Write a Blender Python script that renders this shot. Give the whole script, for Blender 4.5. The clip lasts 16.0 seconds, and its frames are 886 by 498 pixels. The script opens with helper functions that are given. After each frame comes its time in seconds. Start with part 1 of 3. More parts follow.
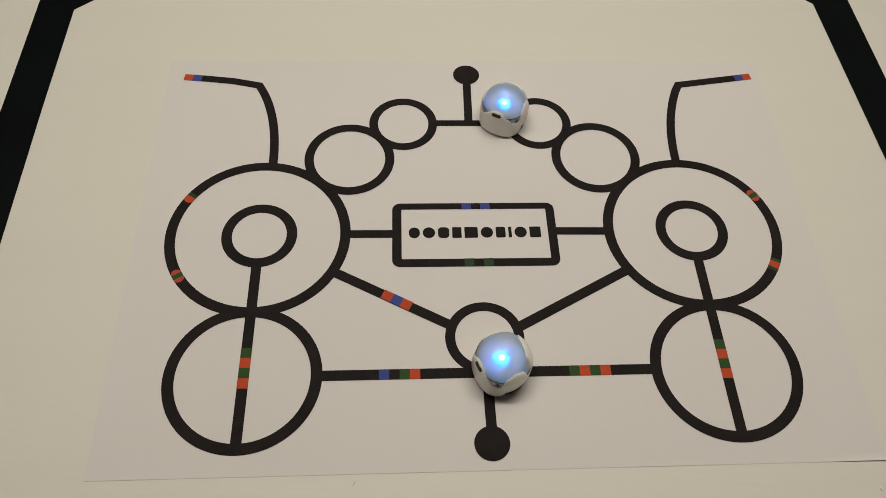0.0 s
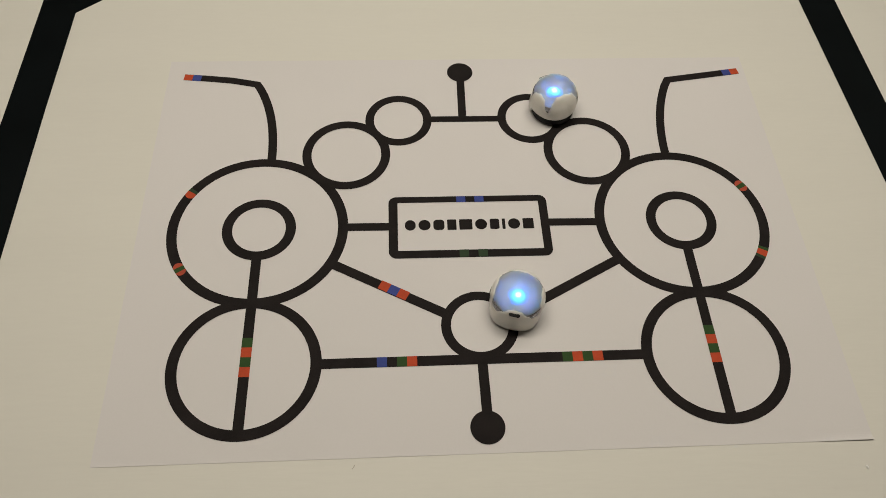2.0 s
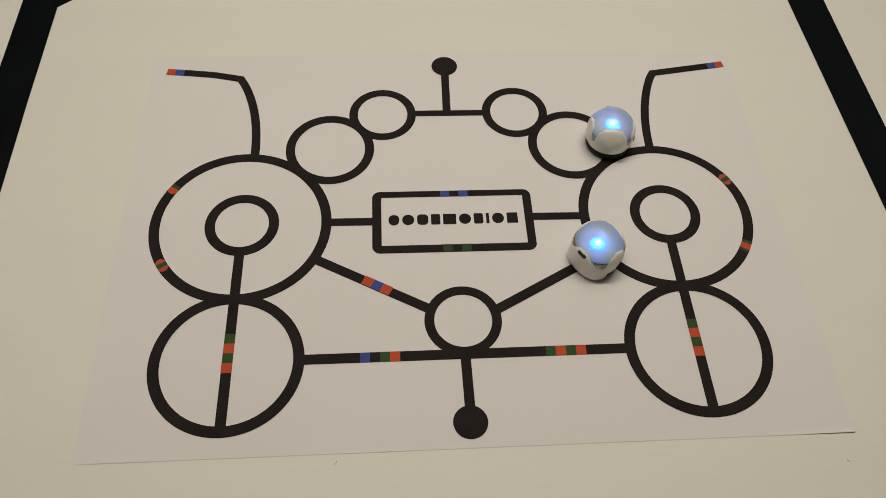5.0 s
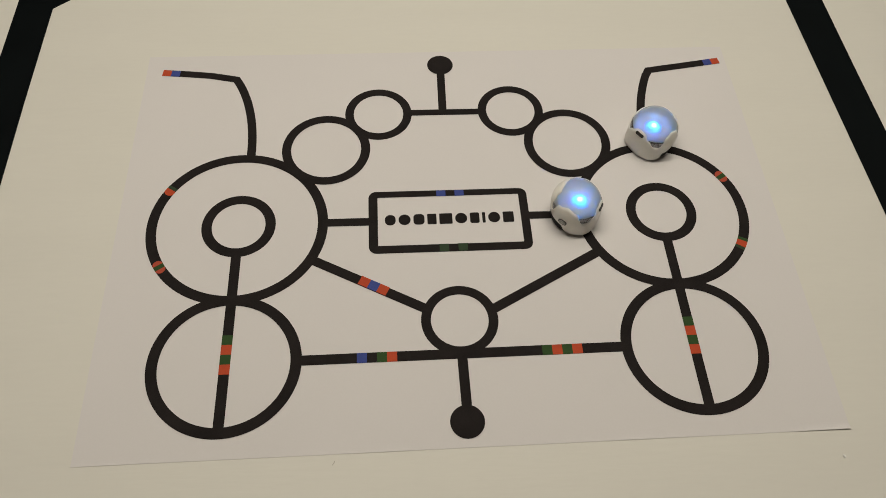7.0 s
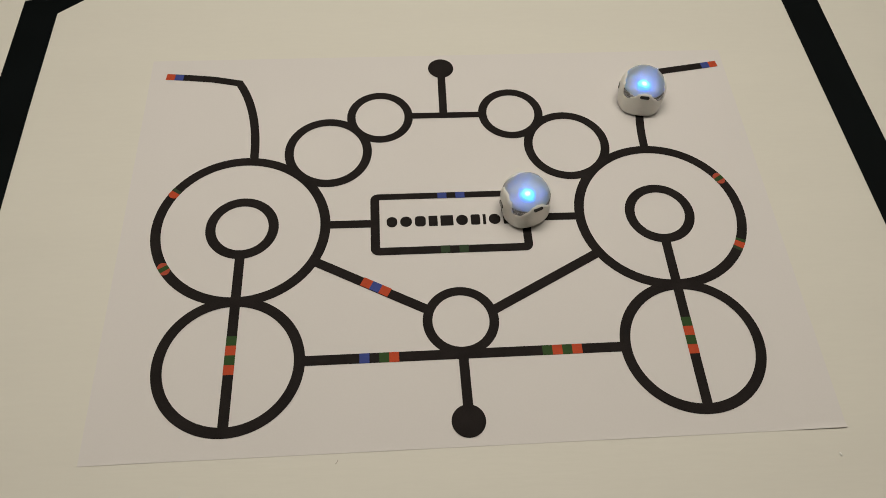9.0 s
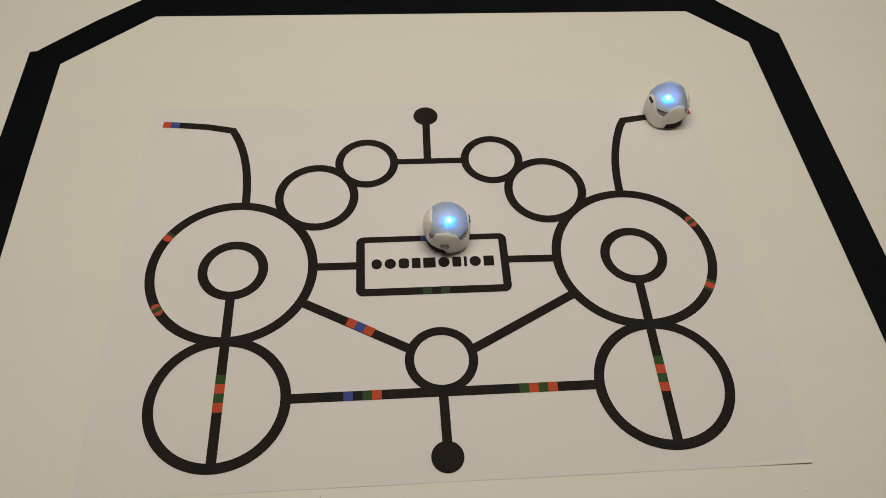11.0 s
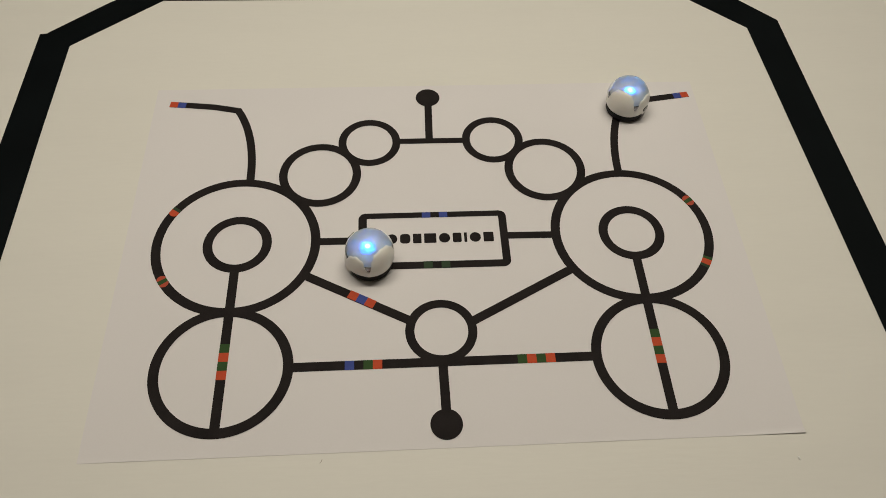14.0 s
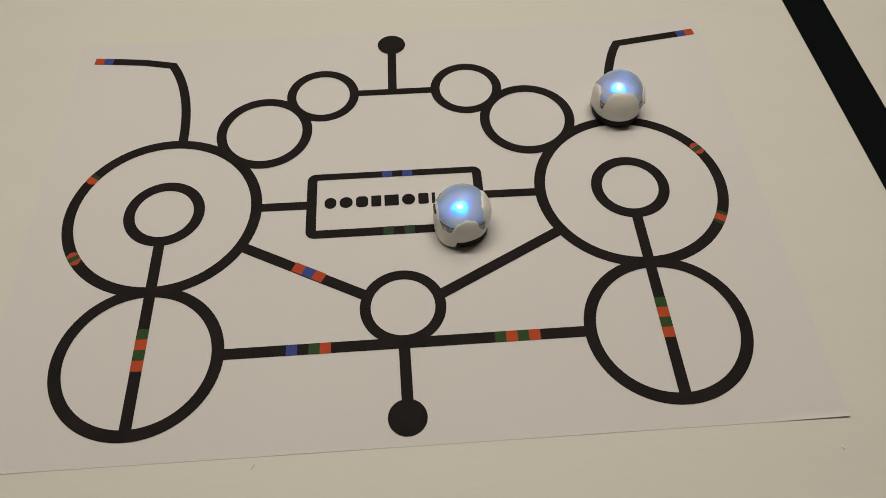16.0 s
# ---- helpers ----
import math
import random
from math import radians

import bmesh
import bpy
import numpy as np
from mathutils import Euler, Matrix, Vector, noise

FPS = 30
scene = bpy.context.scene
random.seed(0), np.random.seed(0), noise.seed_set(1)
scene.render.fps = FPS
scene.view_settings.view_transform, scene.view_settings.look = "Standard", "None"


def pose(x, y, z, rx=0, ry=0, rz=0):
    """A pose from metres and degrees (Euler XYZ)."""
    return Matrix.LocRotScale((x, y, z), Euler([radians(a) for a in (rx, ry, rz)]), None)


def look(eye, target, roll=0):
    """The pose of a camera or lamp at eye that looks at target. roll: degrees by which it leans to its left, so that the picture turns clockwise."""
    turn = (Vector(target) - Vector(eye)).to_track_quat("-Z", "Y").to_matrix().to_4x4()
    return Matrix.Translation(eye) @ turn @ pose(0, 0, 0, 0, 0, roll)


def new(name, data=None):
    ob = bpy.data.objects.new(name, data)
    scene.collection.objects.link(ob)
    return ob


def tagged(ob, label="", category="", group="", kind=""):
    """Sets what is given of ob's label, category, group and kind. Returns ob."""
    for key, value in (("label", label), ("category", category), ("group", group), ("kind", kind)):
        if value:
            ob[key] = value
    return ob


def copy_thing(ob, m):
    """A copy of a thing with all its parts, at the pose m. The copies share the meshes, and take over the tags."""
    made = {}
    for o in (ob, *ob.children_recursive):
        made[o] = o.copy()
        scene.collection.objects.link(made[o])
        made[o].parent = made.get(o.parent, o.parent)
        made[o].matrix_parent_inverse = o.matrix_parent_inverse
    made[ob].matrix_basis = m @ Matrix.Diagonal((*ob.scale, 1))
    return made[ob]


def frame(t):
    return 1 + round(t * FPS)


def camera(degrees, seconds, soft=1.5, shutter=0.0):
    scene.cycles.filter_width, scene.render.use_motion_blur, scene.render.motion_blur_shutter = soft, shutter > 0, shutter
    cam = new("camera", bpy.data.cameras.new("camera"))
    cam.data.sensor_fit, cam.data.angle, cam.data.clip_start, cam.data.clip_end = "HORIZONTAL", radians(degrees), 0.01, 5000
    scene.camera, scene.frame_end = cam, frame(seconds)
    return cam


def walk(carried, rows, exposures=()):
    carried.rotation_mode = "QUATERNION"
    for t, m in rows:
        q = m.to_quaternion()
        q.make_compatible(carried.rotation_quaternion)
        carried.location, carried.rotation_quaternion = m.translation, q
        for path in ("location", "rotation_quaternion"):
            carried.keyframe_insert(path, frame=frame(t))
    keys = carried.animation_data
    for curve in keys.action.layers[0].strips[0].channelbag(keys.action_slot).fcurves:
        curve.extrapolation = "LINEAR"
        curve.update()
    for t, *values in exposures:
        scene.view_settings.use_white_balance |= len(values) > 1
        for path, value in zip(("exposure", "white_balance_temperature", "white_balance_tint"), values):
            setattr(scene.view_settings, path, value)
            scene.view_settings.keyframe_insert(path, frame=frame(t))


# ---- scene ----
Z0 = 0.75                       # height of the tabletop
cam = camera(59.4, 16.0, soft=0.8)
ROWS = [
    (0.0, (-0.04572, -0.24252, 0.40261), (-0.0257, -0.0299, 0.0644), 4.0),
    (0.2, (-0.0460, -0.2490, 0.4040), (0.055, 0.834, -1.275), 4.1),
    (0.5, (-0.04847, -0.24819, 0.40548), (-0.0301, -0.0334, 0.0683), 3.7),
    (1.0, (-0.04812, -0.24978, 0.40590), (-0.0315, -0.0350, 0.0689), 3.3),
    (1.5, (-0.04580, -0.25311, 0.40569), (-0.0274, -0.0361, 0.0701), 3.4),
    (2.0, (-0.04403, -0.25658, 0.40755), (-0.0236, -0.0412, 0.0711), 3.4),
    (2.5, (-0.04498, -0.25810, 0.40744), (-0.0230, -0.0431, 0.0708), 3.7),
    (3.0, (-0.04109, -0.25518, 0.40820), (-0.0197, -0.0418, 0.0706), 3.2),
    (3.5, (-0.04192, -0.25376, 0.40684), (-0.0191, -0.0412, 0.0686), 3.6),
    (4.0, (-0.04107, -0.25607, 0.40719), (-0.0175, -0.0423, 0.0698), 4.1),
    (6.5, (-0.03284, -0.25373, 0.40861), (-0.0106, -0.0441, 0.0686), 3.3),
    (7.0, (-0.03407, -0.25323, 0.41050), (-0.0117, -0.0436, 0.0705), 3.3),
    (7.5, (-0.03504, -0.25611, 0.40938), (-0.0106, -0.0445, 0.0708), 3.6),
    (8.0, (-0.03438, -0.25553, 0.40914), (-0.0118, -0.0455, 0.0693), 3.2),
    (8.5, (-0.03513, -0.25515, 0.41111), (-0.0127, -0.0451, 0.0715), 3.2),
    (10.8, (-0.02744, -0.26332, 0.43445), (-0.0054, -0.0431, 0.1013), 2.8),
    (11.0, (-0.02430, -0.26316, 0.43707), (-0.0015, -0.0390, 0.1065), 2.9),
    (11.5, (-0.01822, -0.27673, 0.45099), (0.0052, -0.0505, 0.1220), 2.7),
    (12.0, (-0.01578, -0.27942, 0.45009), (0.0070, -0.0528, 0.1213), 2.6),
    (12.5, (-0.01686, -0.28160, 0.45068), (0.0077, -0.0534, 0.1233), 2.8),
    (13.0, (-0.01958, -0.28493, 0.44947), (0.0034, -0.0561, 0.1221), 2.7),
    (13.5, (-0.02313, -0.28633, 0.44728), (-0.0001, -0.0569, 0.1205), 2.8),
    (14.0, (-0.02278, -0.28490, 0.43327), (-0.0022, -0.0585, 0.1043), 2.7),
    (14.2, (-0.0210, -0.2810, 0.4250), (0.079, 0.833, -1.233), 2.5),
    (14.5, (-0.00731, -0.26981, 0.41464), (0.0081, -0.0542, 0.0780), 1.7),
    (14.7, (-0.0030, -0.2610, 0.4060), (0.094, 0.826, -1.271), 2.8),
    (15.0, (0.01075, -0.25668, 0.39263), (0.0228, -0.0365, 0.0588), 2.7),
    (15.2, (0.0220, -0.2540, 0.3870), (0.036, 0.857, -1.276), 2.0),
    (15.3, (0.0210, -0.2580, 0.3800), (0.041, 0.885, -1.261), 2.5),
    (15.5, (0.02090, -0.25840, 0.37146), (0.0235, -0.0296, 0.0435), 1.5),
    (15.8, (0.0120, -0.2600, 0.3580), (0.050, 0.872, -1.291), -0.1),
    (16.0, (0.00882, -0.26053, 0.35209), (0.0224, -0.0313, 0.0247), -0.5),
]


def lifted(p):
    return (p[0], p[1], p[2] + Z0)


walk(cam, [(t, look(lifted(eye), lifted(aim), roll)) for t, eye, aim, roll in ROWS],
     exposures=((0.0, 0.0), (10.0, 0.0), (11.0, -0.02), (14.3, -0.02), (15.0, -0.07), (16.0, -0.07)))

# ---- world and lamps ----
world = bpy.data.worlds.new("room_air")
scene.world = world
world.use_nodes = True
world.node_tree.nodes["Background"].inputs[0].default_value = (0.5, 0.47, 0.42, 1)
world.node_tree.nodes["Background"].inputs[1].default_value = 0.02

ROOM = (-2.2, 2.6, -2.4, 2.8, 2.45)      # x0, x1, y0, y1, height
STRIP = (-0.02, 0.15, 1.72, 0.9, 0.04)     # x, y, height of the opening, length and width of the strip lamp

strip_data = bpy.data.lights.new("strip_light", "AREA")
strip_data.shape, strip_data.size, strip_data.size_y = "RECTANGLE", STRIP[3] - 0.01, STRIP[4] - 0.01
strip_data.energy, strip_data.color = 5.95, (1.0, 0.915, 0.765)
strip_light = new("strip_light", strip_data)
strip_light.matrix_world = pose(STRIP[0], STRIP[1], STRIP[2] - 0.004)

# Unseen panel under the ceiling, added to soften the robots' shadows.
PANEL = (0.3, 0.9, 1.2, 0.6)            # x, y, length, width of the added fill panel
panel_data = bpy.data.lights.new("fill_panel_light", "AREA")
panel_data.shape, panel_data.size, panel_data.size_y = "RECTANGLE", PANEL[2] - 0.06, PANEL[3] - 0.06
panel_data.energy, panel_data.color = 3.2, (1.0, 0.93, 0.80)
panel_light = new("fill_panel_light", panel_data)
panel_light.matrix_world = pose(PANEL[0], PANEL[1], ROOM[4] - 0.045)


# ---- materials ----
def material(name, colour, rough=0.5, metal=0.0, vary=0.08, scale=40.0, fine=400.0, bump=0.0, stretch=(1, 1, 1), coat=0.0, spec=0.5,
             rough_vary=0.1):
    """A principled surface whose colour and gloss vary at a coarse and a fine scale, with a fine relief."""
    m = bpy.data.materials.new(name)
    m.use_nodes = True
    nt = m.node_tree
    n, l = nt.nodes, nt.links
    b = n["Principled BSDF"]
    b.inputs["Metallic"].default_value = metal
    b.inputs["Specular IOR Level"].default_value = spec
    b.inputs["Coat Weight"].default_value = coat
    b.inputs["Coat Roughness"].default_value = 0.08
    tc = n.new("ShaderNodeTexCoord")
    mp = n.new("ShaderNodeMapping")
    mp.inputs["Scale"].default_value = stretch
    l.new(tc.outputs["Object"], mp.inputs[0])
    big = n.new("ShaderNodeTexNoise")
    big.inputs["Scale"].default_value, big.inputs["Detail"].default_value = scale, 4
    small = n.new("ShaderNodeTexNoise")
    small.inputs["Scale"].default_value, small.inputs["Detail"].default_value = fine, 2
    l.new(mp.outputs[0], big.inputs["Vector"])
    l.new(mp.outputs[0], small.inputs["Vector"])
    mix = n.new("ShaderNodeMix")
    mix.inputs[0].default_value = 0.4
    l.new(big.outputs[0], mix.inputs[2])
    l.new(small.outputs[0], mix.inputs[3])
    ramp = n.new("ShaderNodeValToRGB")
    ramp.color_ramp.elements[0].position, ramp.color_ramp.elements[1].position = 0.3, 0.7
    ramp.color_ramp.elements[0].color = (*[c * (1 - vary) for c in colour], 1)
    ramp.color_ramp.elements[1].color = (*[min(1, c * (1 + vary)) for c in colour], 1)
    l.new(mix.outputs[0], ramp.inputs[0])
    l.new(ramp.outputs[0], b.inputs["Base Color"])
    rr = n.new("ShaderNodeMapRange")
    rr.inputs[3].default_value, rr.inputs[4].default_value = max(0.02, rough - rough_vary), min(1, rough + rough_vary)
    l.new(mix.outputs[0], rr.inputs[0])
    l.new(rr.outputs[0], b.inputs["Roughness"])
    if bump:
        bp = n.new("ShaderNodeBump")
        bp.inputs["Strength"].default_value, bp.inputs["Distance"].default_value = 0.4, bump
        l.new(small.outputs[0], bp.inputs["Height"])
        l.new(bp.outputs[0], b.inputs["Normal"])
    return m


def glowing(name, colour, strength):
    m = bpy.data.materials.new(name)
    m.use_nodes = True
    b = m.node_tree.nodes["Principled BSDF"]
    b.inputs["Base Color"].default_value = (0.8, 0.8, 0.8, 1)
    b.inputs["Emission Color"].default_value = (*colour, 1)
    b.inputs["Emission Strength"].default_value = strength
    return m


def frosted(name):
    """Thin milky, glossy plastic: partly clear, partly scattering the light from inside."""
    m = bpy.data.materials.new(name)
    m.use_nodes = True
    nt = m.node_tree
    n, l = nt.nodes, nt.links
    out = n["Material Output"]
    n.remove(n["Principled BSDF"])
    clear = n.new("ShaderNodeBsdfTransparent")
    clear.inputs[0].default_value = (0.93, 0.94, 0.97, 1)
    haze = n.new("ShaderNodeBsdfRefraction")
    haze.inputs[0].default_value = (0.95, 0.96, 0.99, 1)
    haze.inputs["Roughness"].default_value, haze.inputs["IOR"].default_value = 0.5, 1.12
    seen_in = n.new("ShaderNodeMixShader")
    seen_in.inputs[0].default_value = 0.55
    l.new(clear.outputs[0], seen_in.inputs[1])
    l.new(haze.outputs[0], seen_in.inputs[2])
    milk = n.new("ShaderNodeBsdfTranslucent")
    milk.inputs[0].default_value = (0.90, 0.90, 0.94, 1)
    dull = n.new("ShaderNodeBsdfDiffuse")
    dull.inputs[0].default_value = (0.97, 0.97, 0.97, 1)
    gloss = n.new("ShaderNodeBsdfGlossy")
    gloss.inputs["Roughness"].default_value = 0.06
    tex = n.new("ShaderNodeTexNoise")
    tex.inputs["Scale"].default_value = 300
    fres = n.new("ShaderNodeFresnel")
    fres.inputs[0].default_value = 1.45
    m1, m2, m3 = n.new("ShaderNodeMixShader"), n.new("ShaderNodeMixShader"), n.new("ShaderNodeMixShader")
    m1.inputs[0].default_value = 0.66
    l.new(milk.outputs[0], m1.inputs[1])
    l.new(dull.outputs[0], m1.inputs[2])
    rng = n.new("ShaderNodeMapRange")
    rng.inputs[3].default_value, rng.inputs[4].default_value = 0.42, 0.54
    l.new(tex.outputs[0], rng.inputs[0])
    l.new(rng.outputs[0], m2.inputs[0])
    l.new(seen_in.outputs[0], m2.inputs[1])
    l.new(m1.outputs[0], m2.inputs[2])
    l.new(fres.outputs[0], m3.inputs[0])
    l.new(m2.outputs[0], m3.inputs[1])
    l.new(gloss.outputs[0], m3.inputs[2])
    l.new(m3.outputs[0], out.inputs[0])
    return m


M_TABLE = material("cream_laminate", (0.735, 0.722, 0.670), 0.62, vary=0.018, scale=5, fine=60, bump=0.00012, stretch=(1, 7, 1))
M_STEEL = material("table_leg_steel", (0.35, 0.35, 0.36), 0.35, metal=1.0, vary=0.05)
M_PAPER = material("printer_paper", (0.724, 0.703, 0.708), 0.9, vary=0.018, scale=9, fine=900, bump=0.00003)
M_INK = material("black_print", (0.018, 0.015, 0.015), 0.8, vary=0.35, scale=60, fine=1500, spec=0.1)
M_RED = material("red_print", (0.50, 0.072, 0.028), 0.7, vary=0.14, scale=150, fine=1500, spec=0.15)
M_GREEN = material("green_print", (0.034, 0.074, 0.024), 0.7, vary=0.16, scale=150, fine=1500, spec=0.12)
M_BLUE = material("blue_print", (0.052, 0.076, 0.29), 0.7, vary=0.12, scale=150, fine=1500, spec=0.12)
M_DIM_GREEN = material("dark_green_print", (0.034, 0.058, 0.032), 0.7, vary=0.15, scale=150, fine=1500, spec=0.12)
M_DIM_RED = material("dark_red_print", (0.42, 0.078, 0.045), 0.7, vary=0.15, scale=150, fine=1500, spec=0.12)
M_TAPE = material("black_vinyl_tape", (0.0028, 0.0044, 0.0052), 0.55, vary=0.25, scale=25, fine=700, bump=0.00008, spec=0.07)
M_SHELL = material("white_plastic", (0.83, 0.81, 0.76), 0.32, vary=0.03, scale=120, fine=900, coat=0.3)
shell_surface = M_SHELL.node_tree.nodes["Principled BSDF"]
shell_surface.inputs["Subsurface Weight"].default_value = 0.4
shell_surface.inputs["Subsurface Radius"].default_value = (1.0, 0.9, 0.8)
shell_surface.inputs["Subsurface Scale"].default_value = 0.0025
M_BASE = material("black_plastic", (0.008, 0.008, 0.008), 0.6, vary=0.2, scale=200, fine=1200, spec=0.2)
M_SILVER = material("silvered_plate", (0.88, 0.87, 0.90), 0.4, metal=0.0, vary=0.12, scale=250, fine=900)
M_CHROME = material("dark_chrome", (0.26, 0.26, 0.27), 0.26, metal=0.9, vary=0.75, scale=500, fine=1500)
M_SLOT = material("port_metal", (0.03, 0.03, 0.03), 0.5, metal=0.3)
M_PORT = material("grey_button", (0.30, 0.30, 0.28), 0.25, vary=0.1, scale=400)
M_DOME = frosted("milky_dome")
M_LED = glowing("blue_led", (0.07, 0.18, 1.0), 720.0)
# Blue glow of the halo is tinted into this added cap's colours.
M_HALO = bpy.data.materials.new("halo_lens")
M_HALO.use_nodes = True
lens_nodes, lens_links = M_HALO.node_tree.nodes, M_HALO.node_tree.links
lens_nodes.remove(lens_nodes["Principled BSDF"])
lens_milk, lens_dull, lens_mix = lens_nodes.new("ShaderNodeBsdfTranslucent"), lens_nodes.new("ShaderNodeBsdfDiffuse"), lens_nodes.new("ShaderNodeMixShader")
lens_milk.inputs[0].default_value = (0.12, 0.75, 1.0, 1)
lens_dull.inputs[0].default_value = (0.05, 0.36, 0.75, 1)
lens_mix.inputs[0].default_value = 0.4
lens_links.new(lens_milk.outputs[0], lens_mix.inputs[1])
lens_links.new(lens_dull.outputs[0], lens_mix.inputs[2])
lens_links.new(lens_mix.outputs[0], lens_nodes["Material Output"].inputs[0])
M_LED_CORE = glowing("led_core", (0.10, 0.68, 1.0), 30.0)
M_WALL = material("wall_paint", (0.66, 0.63, 0.57), 0.8, vary=0.03, scale=3, fine=200, bump=0.0004)
M_CEIL = material("ceiling_paint", (0.78, 0.77, 0.74), 0.85, vary=0.02, scale=3, fine=200)
M_FLOOR = material("floor_vinyl", (0.30, 0.27, 0.23), 0.45, vary=0.1, scale=6, fine=200)
M_FRAME = material("lamp_frame", (0.75, 0.75, 0.75), 0.4)
M_DIFFUSER = glowing("lamp_diffuser", (1.0, 0.92, 0.78), 1.2)
M_CRUMB = material("white_crumb", (0.93, 0.93, 0.91), 0.35, vary=0.02)
M_SMUDGE = material("grey_scuff", (0.42, 0.39, 0.33), 0.6)


# ---- mesh helpers ----
def finish(name, bm, mat, parent=None, label="", smooth=False):
    bm.normal_update()
    me = bpy.data.meshes.new(name)
    bm.to_mesh(me)
    bm.free()
    me.materials.append(mat)
    if smooth:
        for p in me.polygons:
            p.use_smooth = True
    ob = new(name, me)
    if parent is not None:
        ob.parent = parent
    if label:
        tagged(ob, label)
    return ob


def part(name, bm, mat, parent, label="", smooth=False):
    return finish(name, bm, mat, parent, label, smooth)


def box(bm, x0, x1, y0, y1, z0, z1, bevel=0.0, segments=2):
    made = bmesh.ops.create_cube(bm, size=1, matrix=Matrix.Translation(((x0 + x1) / 2, (y0 + y1) / 2, (z0 + z1) / 2))
                                 @ Matrix.Diagonal((x1 - x0, y1 - y0, z1 - z0, 1)))
    if bevel:
        edges = {e for v in made["verts"] for e in v.link_edges}
        bmesh.ops.bevel(bm, geom=list(edges), offset=bevel, segments=segments, affect="EDGES", profile=0.5)
    return bm


def slab(points, z0, z1):
    """A flat prism over a plan outline."""
    bm = bmesh.new()
    low = [bm.verts.new((x, y, z0)) for x, y in points]
    high = [bm.verts.new((x, y, z1)) for x, y in points]
    bm.faces.new(high)
    bm.faces.new(list(reversed(low)))
    k = len(points)
    for i in range(k):
        bm.faces.new((low[i], low[(i + 1) % k], high[(i + 1) % k], high[i]))
    bmesh.ops.recalc_face_normals(bm, faces=bm.faces[:])
    return bm


CM = 0.01


def ring_mesh(cx, cy, outer, inner, z0, z1, a0=0.0, a1=360.0, steps=72):
    """A flat ring, or a stretch of one between two angles; centimetres in the plan."""
    bm = bmesh.new()
    whole = abs(a1 - a0) >= 359.9
    count = steps if whole else steps + 1
    rows = []
    for i in range(count):
        a = radians(a0 + (a1 - a0) * i / steps)
        c, s = math.cos(a), math.sin(a)
        rows.append([bm.verts.new(((cx + r * c) * CM, (cy + r * s) * CM, z)) for r, z in ((outer, z0), (outer, z1), (inner, z1), (inner, z0))])
    for i in range(count if whole else count - 1):
        p, q = rows[i], rows[(i + 1) % count]
        for j in range(3):
            bm.faces.new((p[j], q[j], q[j + 1], p[j + 1]))
    bmesh.ops.recalc_face_normals(bm, faces=bm.faces[:])
    return bm


def stroke_mesh(points, width, z0, z1):
    """A band of even width along a polyline with mitred corners; centimetres in the plan."""
    pts = [Vector(p) for p in points]
    left, right = [], []
    for i, p in enumerate(pts):
        d0 = (p - pts[i - 1]).normalized() if i else (pts[1] - p).normalized()
        d1 = (pts[i + 1] - p).normalized() if i + 1 < len(pts) else d0
        t = (d0 + d1).normalized()
        nrm = Vector((-t.y, t.x)) * (width / 2 / max(0.4, t.dot(d0)))
        left.append(p + nrm)
        right.append(p - nrm)
    outline = [v * CM for v in left] + [v * CM for v in reversed(right)]
    bm = bmesh.new()
    k = len(pts)
    low = [bm.verts.new((v.x, v.y, z0)) for v in outline]
    high = [bm.verts.new((v.x, v.y, z1)) for v in outline]
    for i in range(k - 1):
        a, b, c, d = i, i + 1, 2 * k - 2 - i, 2 * k - 1 - i
        bm.faces.new((high[a], high[b], high[c], high[d]))
    for i in range(2 * k):
        j = (i + 1) % (2 * k)
        bm.faces.new((low[i], low[j], high[j], high[i]))
    bmesh.ops.recalc_face_normals(bm, faces=bm.faces[:])
    return bm


def turned_mesh(profile, around=64):
    """A solid of revolution over (radius, height) pairs; ends at the axis where the radius is 0."""
    bm = bmesh.new()
    rows = []
    for r, z in profile:
        if r <= 1e-7:
            rows.append([bm.verts.new((0, 0, z))])
        else:
            rows.append([bm.verts.new((r * math.cos(i * math.tau / around), r * math.sin(i * math.tau / around), z)) for i in range(around)])
    for p, q in zip(rows, rows[1:]):
        for i in range(around):
            j = (i + 1) % around
            ring = [p[i % len(p)], p[j % len(p)], q[j % len(q)], q[i % len(q)]]
            bm.faces.new(list(dict.fromkeys(ring)))
    bmesh.ops.recalc_face_normals(bm, faces=bm.faces[:])
    return bm


# ---- the room round the table ----
def setting(name, bm, mat, label):
    return tagged(finish(name, bm, mat), label, "structure", kind="structure")


X0, X1, Y0, Y1, HIGH = ROOM
setting("floor", box(bmesh.new(), X0 - 0.1, X1 + 0.1, Y0 - 0.1, Y1 + 0.1, -0.1, 0), M_FLOOR, "plain brownish vinyl floor under the table")
setting("ceiling", box(bmesh.new(), X0 - 0.1, X1 + 0.1, Y0 - 0.1, Y1 + 0.1, HIGH, HIGH + 0.1), M_CEIL, "plain off-white ceiling above the table")
setting("wall_north", box(bmesh.new(), X0, X1, Y1, Y1 + 0.1, 0, HIGH), M_WALL, "plain warm grey painted wall")
setting("wall_south", box(bmesh.new(), X0, X1, Y0 - 0.1, Y0, 0, HIGH), M_WALL, "plain warm grey painted wall")
setting("wall_west", box(bmesh.new(), X0 - 0.1, X0, Y0 - 0.1, Y1 + 0.1, 0, HIGH), M_WALL, "plain warm grey painted wall")
setting("wall_east", box(bmesh.new(), X1, X1 + 0.1, Y0 - 0.1, Y1 + 0.1, 0, HIGH), M_WALL, "plain warm grey painted wall")


